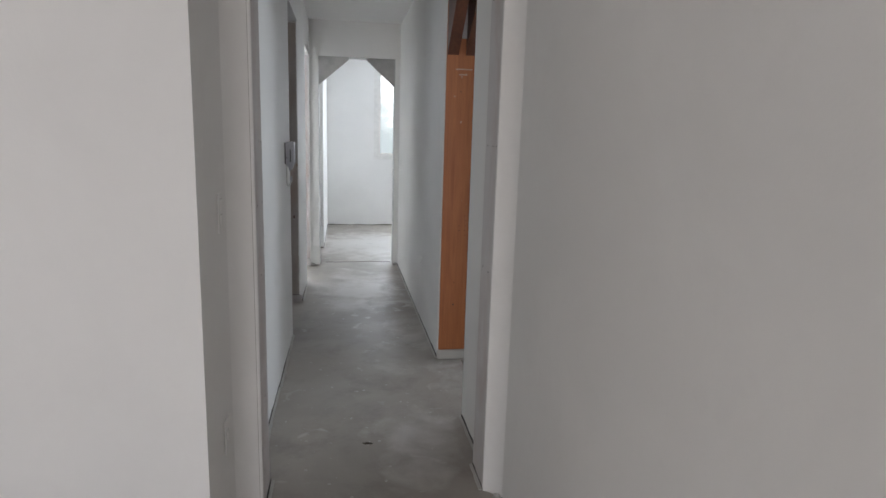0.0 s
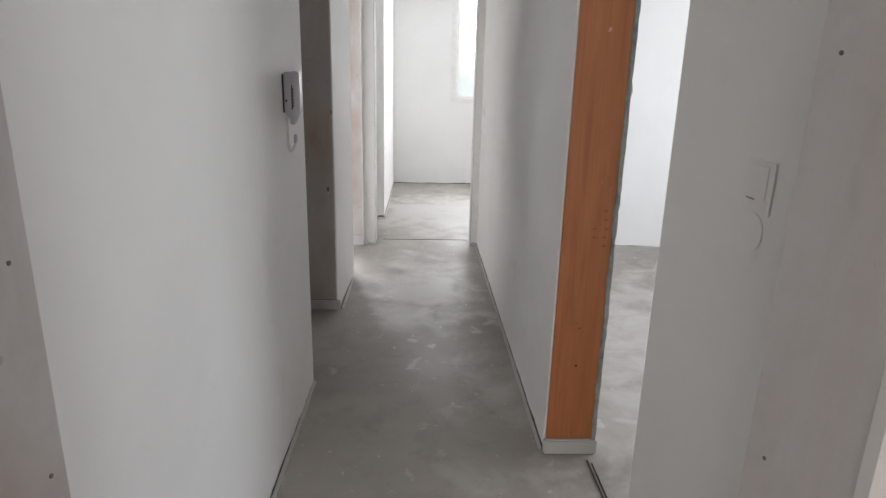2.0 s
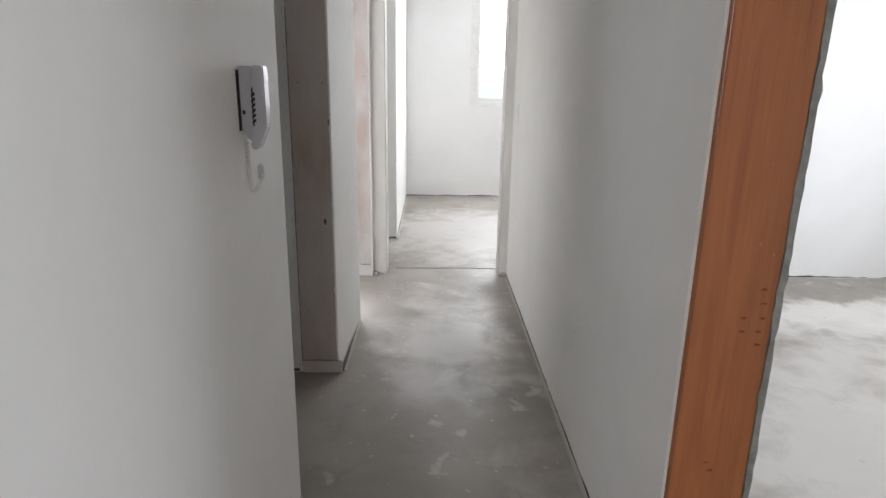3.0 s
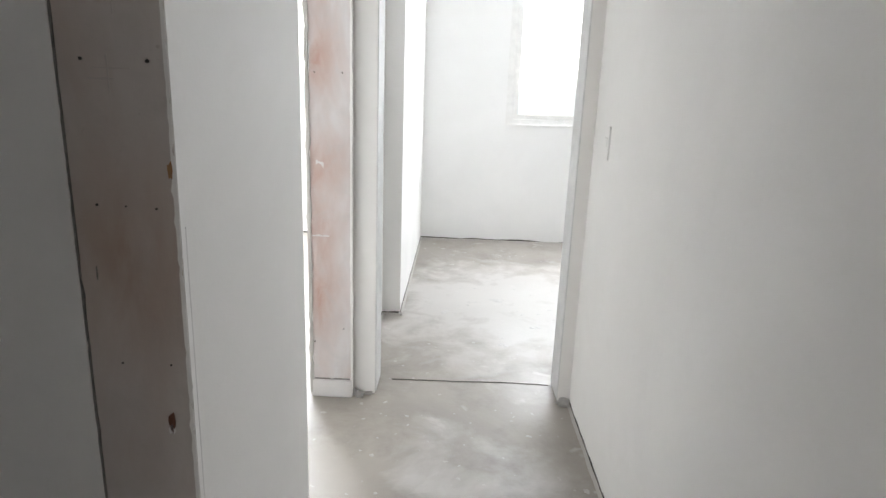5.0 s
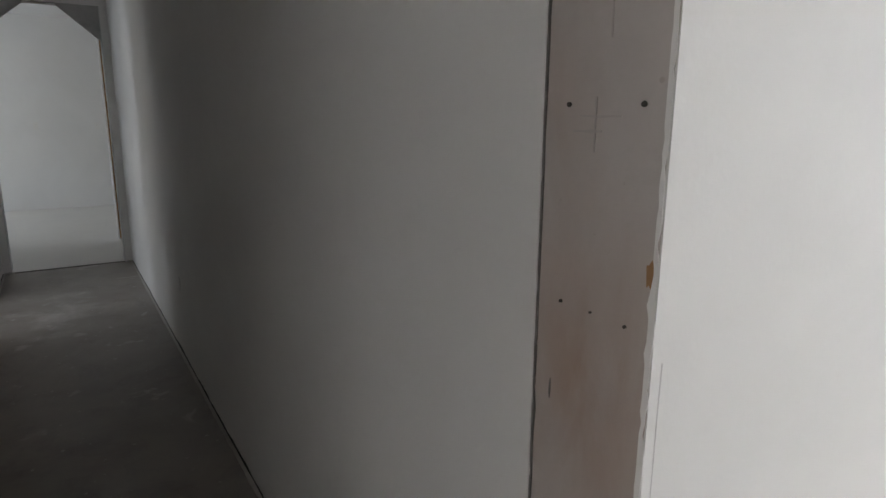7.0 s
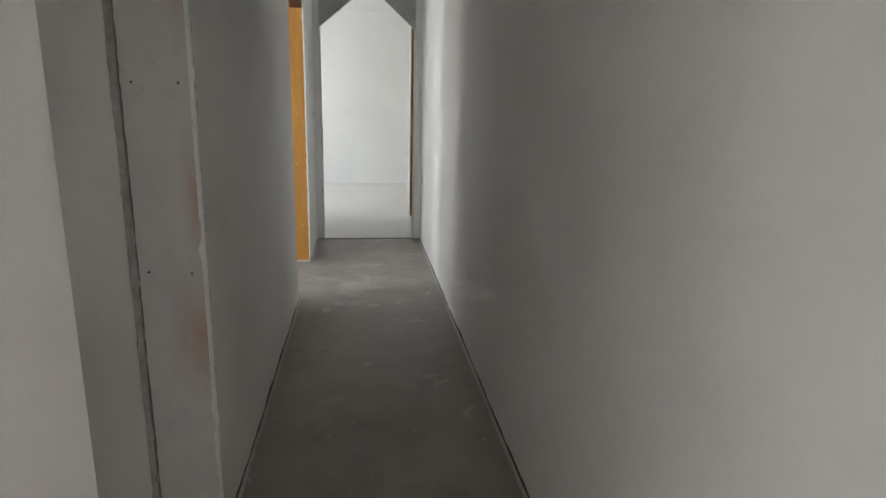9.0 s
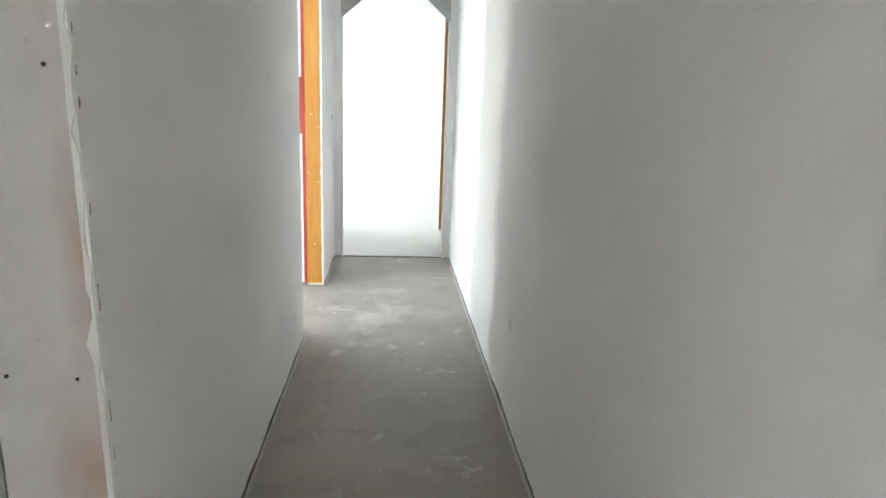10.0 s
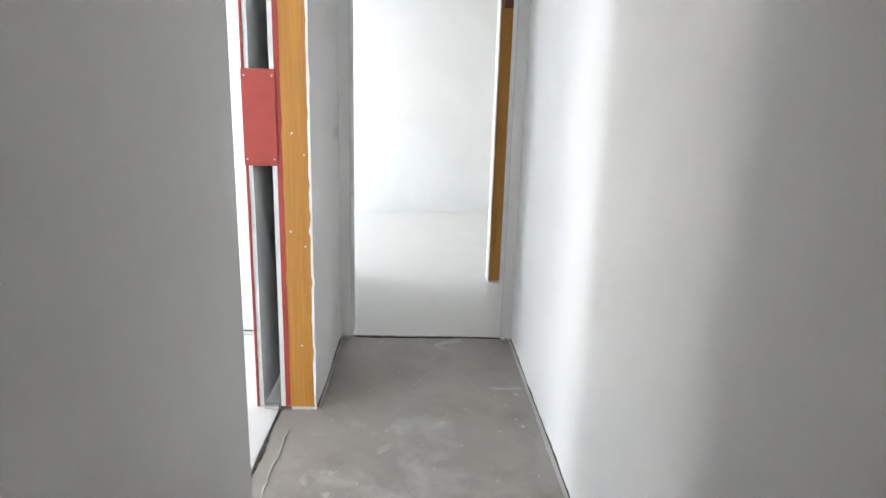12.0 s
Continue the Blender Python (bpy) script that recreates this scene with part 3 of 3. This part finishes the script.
tagged(part("mortar_foot", rounded(boxes((-1.075, XL - 0.002, YN - 0.012, YN - 0.0005, 0, 0.06)), 0.004), RAWWHITE), "white mortar foot below a raw block strip", "mortar foot")

ribbon("dark_crack", "y", YN - 0.006, -1.072, -0.912, 0.0595, 0.0635, -0.0035, CRACK, strip_1, 0.0015, 0.012, 38, "h")
strip_2 = tagged(ribbon("raw_block_strip", "y", 7.42, 0.085, DOOR, -1.052, -0.893, -0.003, RAWPALE, None, 0.002, 0.05, 31),
                 "pale raw block strip with pink stains on the door pier", "block strip")
ribbon("mortar_edge", "y", 7.42, 0.02, DOOR, -1.066, -1.052, -0.010, MORTAR, strip_2, 0.0025, 0.025, 32)
ribbon("plaster_edge", "y", 7.42, 0.02, DOOR, -0.896, -0.887, -0.006, WHITE, strip_2, 0.0015, 0.03, 33)
dents(strip_2, [(-0.925, 1.33), (-0.925, 0.31), (-1.045, 0.25), (-1.03, 1.33)], "y", 7.417, 0.003, DARK, 34)
ribbon("scratch", "y", 7.417, -1.05, -0.98, 0.70, 0.704, -0.0012, RAWLIGHT, strip_2, 0.004, 0.012, 35, "h")
ribbon("paint_smear", "y", 7.417, -1.03, -1.0, 0.985, 0.995, -0.0012, RAWLIGHT, strip_2, 0.006, 0.008, 36, "h")
tagged(part("mortar_foot", rounded(boxes((-1.06, -0.89, 7.409, 7.4195, 0, 0.08)), 0.004), RAWLIGHT), "white mortar foot below a raw block strip", "mortar foot")
ribbon("dark_crack", "y", 7.417, -1.05, -0.9, 0.081, 0.0845, -0.0035, CRACK, strip_2, 0.0016, 0.012, 39, "h")
strip_3 = tagged(ribbon("raw_block_strip", "x", XJ, 0.02, 2.2, 4.872, 5.034, 0.003, RAWLIGHT, None, 0.002, 0.05, 41),
                 "greyish raw block strip with a pink stain at an opening", "block strip")
ribbon("plaster_bead", "x", XJ, 0.02, 2.2, 4.8505, 4.8675, 0.010, FRINGELIGHT, strip_3, 0.0016, 0.02, 42)
ribbon("dark_crack", "x", XJ, 0.02, 2.2, 4.8688, 4.8705, 0.0045, CRACK, strip_3, 0.0012, 0.02, 43)
ribbon("dark_crack", "x", XJ, 0.02, 2.2, 4.8488, 4.850, 0.0045, CRACK, strip_3, 0.0012, 0.02, 46)
rnd = random.Random(48)
z = 0.5
while z < 2.1:
    h = rnd.uniform(0.012, 0.05)
    ribbon("dark_crack", "y", YS, z, z + h, XJ - 0.0096 + rnd.uniform(-0.001, 0.001), XJ - 0.0086, 0.001, CRACK, strip_3, 0.0012, 0.008, int(z * 1000))
    z += h + rnd.uniform(0.02, 0.16)
ribbon("plaster_edge", "x", XJ, 0.02, 2.2, 5.0325, 5.0425, 0.005, WHITE, strip_3, 0.0045, 0.03, 44)
dents(strip_3, [(4.896, 1.296), (5.006, 1.296), (4.896, 0.812), (5.004, 0.807)], "x", XJ + 0.003, 0.003, DARK, 45)

for y, z in ((3.148, 1.363), (3.233, 1.359), (3.226, 1.142), (3.079, 1.145), (3.233, 0.885), (3.141, 0.888), (3.15, 1.9), (3.235, 1.9), (3.15, 0.42)):
    dents(reveal_1, [(y, z)], "x", -0.8425 - 0.0227 * (y - 3.02) - 0.0012, 0.0028, SCREW, int(y * 1000 + z * 100))
dents(reveal_2, [(3.262, 1.368), (3.178, 1.366), (3.128, 1.367), (3.262, 1.9), (3.17, 1.9), (3.26, 0.89), (3.17, 0.885)], "x", 0.0013, 0.0028, SCREW, 47)

# ---- switches, sockets, intercom ----
def wall_plate(name, axis, plane, side, h, z, w, ht, rockers, label, mat, category, group):
    """A plate on a wall across axis; side: +1 or -1, the way that it faces."""
    def b(h0, h1, z0, z1, d0, d1):
        lo, hi = sorted((plane + side * d0, plane + side * d1))
        return (lo, hi, h0, h1, z0, z1) if axis == "x" else (h0, h1, lo, hi, z0, z1)
    ob = tagged(part(name, rounded(boxes(b(h - w / 2, h + w / 2, z - ht / 2, z + ht / 2, 0.0005, 0.005 if mat is WHITE else 0.009)), 0.002), mat), label, category, group)
    for k in range(rockers):
        zc = z + (k - (rockers - 1) / 2) * ht * 0.4
        part("rocker", rounded(boxes(b(h - w * 0.2, h + w * 0.2, zc - ht * 0.13, zc + ht * 0.13, 0.004, 0.0075 if mat is WHITE else 0.013)), 0.0015), mat, ob)
        part("rocker_gap", boxes(b(h - w * 0.2, h + w * 0.2, zc + ht * 0.133, zc + ht * 0.147, 0.004, 0.0056 if mat is WHITE else 0.0096)), MORTAR if mat is PAINTED else DARK, ob)
    return ob


PAINTED = WHITE
wall_plate("light_switch", "x", -0.9155, 1, 2.80, 1.157, 0.075, 0.118, 2, "white double light switch on a plastered wall", PAINTED, "light switch", "switches")
for x, z in ((1.14, 0.645), (1.16, 0.39)):
    wall_plate("socket", "y", 7.47, -1, x, z, 0.075, 0.10, 1, "white wall socket in the bright bedroom", PLASTIC, "socket", "sockets")
painted_switch = tagged(part("light_switch", rounded(boxes((XR - 0.0032, XR - 0.0004, 3.402, 3.472, 1.163, 1.236)), 0.0012), WHITE), "paint-covered light switch with a lower rocker beside a doorway", "light switch", "switches")
part("rocker", rounded(boxes((XR - 0.0046, XR - 0.0033, 3.415, 3.462, 1.182, 1.228)), 0.0012), WHITE, painted_switch)
part("rocker_gap", boxes((XR - 0.0038, XR - 0.0033, 3.442, 3.463, 1.1795, 1.1808)), DARK, painted_switch)
part("lower_cover", rounded(prism([(3.412 + 0.028 * (1 + math.cos(k * 0.5236)), 1.135 + 0.027 * math.sin(k * 0.5236)) for k in range(12)], "x", XR - 0.0012, XR - 0.0004), 0.0005), WHITE, painted_switch)
wall_plate("light_switch", "x", XR, -1, 7.24, 1.122, 0.075, 0.118, 1, "white light switch near the end doorway", PAINTED, "light switch", "switches")
wall_plate("socket", "x", XR, -1, 5.45, 0.43, 0.072, 0.11, 1, "white low wall socket on a plastered wall", PAINTED, "socket", "sockets")
wall_plate("socket", "x", -0.9155, 1, 2.78, 0.46, 0.072, 0.11, 1, "white low wall socket on a plastered wall", PAINTED, "socket", "sockets")
wall_plate("socket", "y", YN, -1, -3.872, 0.418, 0.05, 0.07, 0, "small blanked socket on a plastered wall", WHITE, "socket", "sockets")
wall_plate("light_switch", "y", YS, 1, -6.318, 1.133, 0.06, 0.05, 0, "small white wall plate near the doorway", PLASTIC, "light switch", "switches")
for y in (4.79, 5.32, 6.03):
    wall_plate("socket", "x", -10.39, 1, y, 1.12, 0.06, 0.10, 1, "white wall socket in the bright large room", WHITE, "socket", "sockets")

ic = tagged(new("intercom"), "silver-grey wall intercom handset with a dangling coiled cord", "intercom")
ic.location = (-0.9025, 4.80, 1.25)
part("base_plate", rounded(prism([(0.006, 0.088), (0.034, 0.09), (0.034, -0.038), (0.025, -0.068), (0.006, -0.048)], "y", -0.045, 0.012), 0.003), SILVER, ic)
part("handset", rounded(prism([(0.0345, 0.092), (0.059, 0.09), (0.060, -0.034), (0.041, -0.080), (0.030, -0.087), (0.022, -0.077), (0.0345, -0.042)], "y", -0.048, -0.008), 0.003), SILVER, ic, "silver-grey handset")
# black filling for the shadow between base plate and wall
part("wall_gap_shadow", boxes((0.0, 0.0055, -0.044, 0.01, -0.045, 0.082)), BLACK, ic)
slot = bmesh.new()
for k in range(6):
    z0 = -0.030 + 0.011 * k
    add_prism(slot, [(0.031, z0), (0.039, z0 + 0.006), (0.039, z0 + 0.0125), (0.031, z0 + 0.0065)], "y", -0.0495, -0.0465)
add_box(slot, 0.0318, 0.0348, -0.0488, -0.0464, -0.034, 0.046)
part("slot", slot, BLACK, ic, "black ridged slot between handset and base")
part("cord_plug", rounded(boxes((0.030, 0.042, -0.036, -0.024, -0.152, -0.118)), 0.003), SILVER, ic, "grey plug at the cord's end")
part("button", rounded(boxes((0.010, 0.016, -0.0475, -0.044, -0.010, -0.001)), 0.001), BLACK, ic)
cu = bpy.data.curves.new("cord", "CURVE")
cu.dimensions, cu.bevel_depth, cu.bevel_resolution = "3D", 0.003, 2
sp = cu.splines.new("POLY")
N = 220
sp.points.add(N - 1)
for k in range(N):
    u = k / (N - 1)
    a = u * 6.283 * 30
    xx = 0.010 + 0.030 * u * u * u
    zz = -0.05 - 0.128 * math.sin(u * 2.35)
    sp.points[k].co = (xx + 0.003 * math.cos(a), -0.03 + 0.003 * math.sin(a), zz, 1)
cord_src = bpy.data.objects.new("cord", cu)
scene.collection.objects.link(cord_src)
dg = bpy.context.evaluated_depsgraph_get()
cord_me = bpy.data.meshes.new_from_object(cord_src.evaluated_get(dg))
bpy.data.objects.remove(cord_src)
cord_me.materials.clear()
cord_me.materials.append(PLASTIC)
cord = new("cord", cord_me)
cord.parent = ic
tagged(cord, "ivory coiled cord")


# ---- gaps, mortar lips and splashes along the floor ----
def wall_foot(axis, plane, a, b, side, seed):
    """The uneven dark gap under the plaster and the mortar lip before it, along one wall."""
    rnd = random.Random(seed)
    for name, lo, hi, d0, d1, wob, mat in (("wall_gap", 0.0015, 0.012, 0.0, 0.0025, 0.005, DARK), ("mortar_lip", 0.0, 0.006, 0.003, 0.013, 0.0016, MORTAR)):
        bm = bmesh.new()
        n = max(3, int((b - a) / 0.035))
        rows = []
        drift = 0.0
        for i in range(n + 1):
            s = a + (b - a) * i / n
            drift = 0.75 * drift + rnd.uniform(-wob, wob)
            top = max(lo + 0.001, hi + drift)
            e = d1 + (abs(drift) * 1.5 if name == "mortar_lip" else 0)
            pts = [(d0, 0.0005), (d0, top), (e, top * (0.6 if name == "mortar_lip" else 1.0)), (e + 0.001, 0.0005)]
            rows.append([bm.verts.new((plane + side * d, s, z) if axis == "x" else (s, plane + side * d, z)) for d, z in pts])
        for r, q in zip(rows, rows[1:]):
            for k in range(3):
                bm.faces.new((r[k], r[k + 1], q[k + 1], q[k]))
        bm.faces.new(rows[0])
        bm.faces.new(rows[-1])
        ob = part(name, bm, mat)
        tagged(ob, "dark uneven gap below the plaster" if name == "wall_gap" else "thin grey mortar lip along the wall's foot", "trim", kind="structure")


wall_foot("x", -0.909, 3.27, 4.2, 1, 51)
wall_foot("x", -0.903, 4.2, 5.10, 1, 70)
wall_foot("x", XL, 5.995, 6.64, 1, 52)
wall_foot("x", -0.916, 2.54, 2.93, 1, 53)
wall_foot("x", -0.845, 3.01, 3.26, 1, 54)
wall_foot("x", XR, 3.305, 3.75, -1, 55)
wall_foot("x", XR, 4.59, 7.455, -1, 56)
wall_foot("x", 0.0, 3.10, 3.295, -1, 57)
wall_foot("x", 0.06, -1.0, 3.025, -1, 58)
wall_foot("x", XL, 7.63, 8.445, 1, 59)
wall_foot("x", -0.785, 8.455, 10.415, 1, 60)
wall_foot("y", 10.42, -0.78, 2.2, -1, 61)
wall_foot("y", 10.42, -3.5, -1.07, -1, 62)
wall_foot("y", 8.45, XL, -0.79, -1, 63)
wall_foot("y", 7.47, 0.3, 3.29, -1, 64)
wall_foot("y", YN, -6.48, -1.09, -1, 65)
wall_foot("y", YS, -4.70, XJ - 0.01, 1, 66)
wall_foot("y", YS, -6.48, -5.69, 1, 67)
wall_foot("x", -6.55, 2.0, 4.77, 1, 68)
wall_foot("y", 7.46, XL, -0.81, -1, 69)


def floor_line(name, axis, at, a, b, w, mat, seed, label):
    """A wandering joint or ridge lying on the floor, along x or y."""
    rnd = random.Random(seed)
    n = max(3, int((b - a) / 0.03))
    bm = bmesh.new()
    rows, d = [], 0.0
    for i in range(n + 1):
        s = a + (b - a) * i / n
        d = 0.85 * d + rnd.uniform(-0.004, 0.004)
        ww = w * rnd.uniform(0.5, 1.2)
        rows.append([bm.verts.new((s, at + d + k * ww, 0.0035) if axis == "x" else (at + d + k * ww, s, 0.0035)) for k in (-0.5, 0.5)])
        rows[-1].append(bm.verts.new((*rows[-1][1].co[:2], 0.0)))
        rows[-1].insert(0, bm.verts.new((*rows[-1][0].co[:2], 0.0)))
    for r, q in zip(rows, rows[1:]):
        for k in range(3):
            bm.faces.new((r[k], r[k + 1], q[k + 1], q[k]))
    return tagged(part(name, bm, mat), label, "trim", kind="structure")


for a, b, w in ((-0.74, -0.62, 0.004), (-0.62, -0.40, 0.0055), (-0.40, -0.22, 0.0035), (-0.22, -0.03, 0.003)):
    floor_line("floor_joint", "x", 7.61 + 0.01 * a, a, b, w, CRACK, int(80 - 30 * a), "dark crack in the screed at the doorway")
floor_line("floor_joint", "y", -6.500, 5.12, 5.93, 0.016, DARK, 72, "dark joint between screed and pale tiles")
floor_line("floor_joint", "x", 4.889, -5.67, -4.71, 0.014, DARK, 73, "dark joint between screed and pale tiles")
floor_line("floor_joint", "x", 4.955, -5.5, -4.75, 0.005, MORTAR, 74, "thin ridge in the screed")
tagged(part("metal_strip", rounded(boxes((0.188, 0.191, 4.18, 4.52, 0, 0.006), (0.201, 0.204, 4.20, 4.50, 0, 0.006)), 0.0008), DARK), "two thin dark threshold rails on the floor", "threshold rail")


def blob(bm, x, y, r, rnd, h=0.0018):
    n = 9
    ax, ay, ph = rnd.uniform(0.5, 1.5), rnd.uniform(0.5, 1.3), rnd.uniform(0, 6.28)
    ring = []
    for k in range(n):
        a = 6.283 * k / n
        q = r * rnd.uniform(0.55, 1.15)
        u, v = q * ax * math.cos(a), q * ay * math.sin(a)
        ring.append(bm.verts.new((x + u * math.cos(ph) - v * math.sin(ph), y + u * math.sin(ph) + v * math.cos(ph), 0.0004)))
    c = bm.verts.new((x, y, h))
    for k in range(n):
        bm.faces.new((ring[k], ring[(k + 1) % n], c))


rnd = random.Random(77)
bm = bmesh.new()
for x0, x1, y0, y1, n, r in ((-0.85, 0.0, 2.6, 4.6, 50, 0.010), (-0.85, 0.0, 5.2, 7.4, 110, 0.011), (-0.75, 1.0, 7.7, 10.3, 150, 0.014), (-5.6, -1.2, 5.1, 5.95, 50, 0.010),
                             (-6.4, -5.6, 5.1, 5.95, 14, 0.009), (0.3, 2.8, 3.8, 7.4, 150, 0.016), (-1.9, -1.1, 7.5, 10.2, 40, 0.012)):
    for _ in range(n):
        blob(bm, rnd.uniform(x0, x1), rnd.uniform(y0, y1), r * rnd.uniform(0.25, 1.0) ** 1.5 * (2.2 if rnd.random() < 0.06 else 1), rnd)
for x, y, r in ((-0.563, 6.555, 0.04), (-0.548, 6.50, 0.02), (-0.22, 8.747, 0.05), (-0.517, 8.513, 0.035), (-0.2, 8.05, 0.035), (0.0, 8.3, 0.03), (-0.7, 5.92, 0.025), (-0.35, 8.7, 0.03)):
    for _ in range(4):
        blob(bm, x + rnd.uniform(-r, r) * 0.8, y + rnd.uniform(-r, r) * 0.6, r * rnd.uniform(0.3, 0.8), rnd)
tagged(part("plaster_splashes", bm, SPLASH), "small dried white plaster splashes on the screed", "plaster splashes", kind="stuff")
debris = tagged(part("dry_leaf", rounded(prism([(-0.024, 0.004), (-0.008, 0.011), (0.008, 0.006), (0.026, -0.003), (0.018, -0.009), (0.0, -0.005), (-0.012, -0.007)], "z", 0.001, 0.004), 0.001), DRY), "small dry brown leaf on the screed", "leaf")
debris.location = (-0.444, 3.525, 0)
rnd = random.Random(91)
for x, y, n in ((-0.87, 7.435, 12), (0.018, 7.435, 10), (-6.47, 5.08, 8), (-6.475, 5.965, 6), (0.05, 3.04, 6), (-0.79, 8.44, 6), (-0.905, 5.10, 4)):
    for _ in range(n):
        r = rnd.uniform(0.006, 0.026 if 7 < y < 8 else 0.016)
        b = bmesh.new()
        bmesh.ops.create_icosphere(b, subdivisions=1, radius=r)
        for v in b.verts:
            v.co *= rnd.uniform(0.7, 1.2)
            v.co.z = max(v.co.z * 0.7, -r * 0.45)
        o = tagged(part("rubble", b, SPLASH if r > 0.014 else MORTAR), "small crumb of grey mortar in the corner", "rubble", "rubble crumbs")
        o.location = (x + rnd.uniform(-0.022, 0.018), y + rnd.uniform(-0.018, 0.018), r * 0.45)
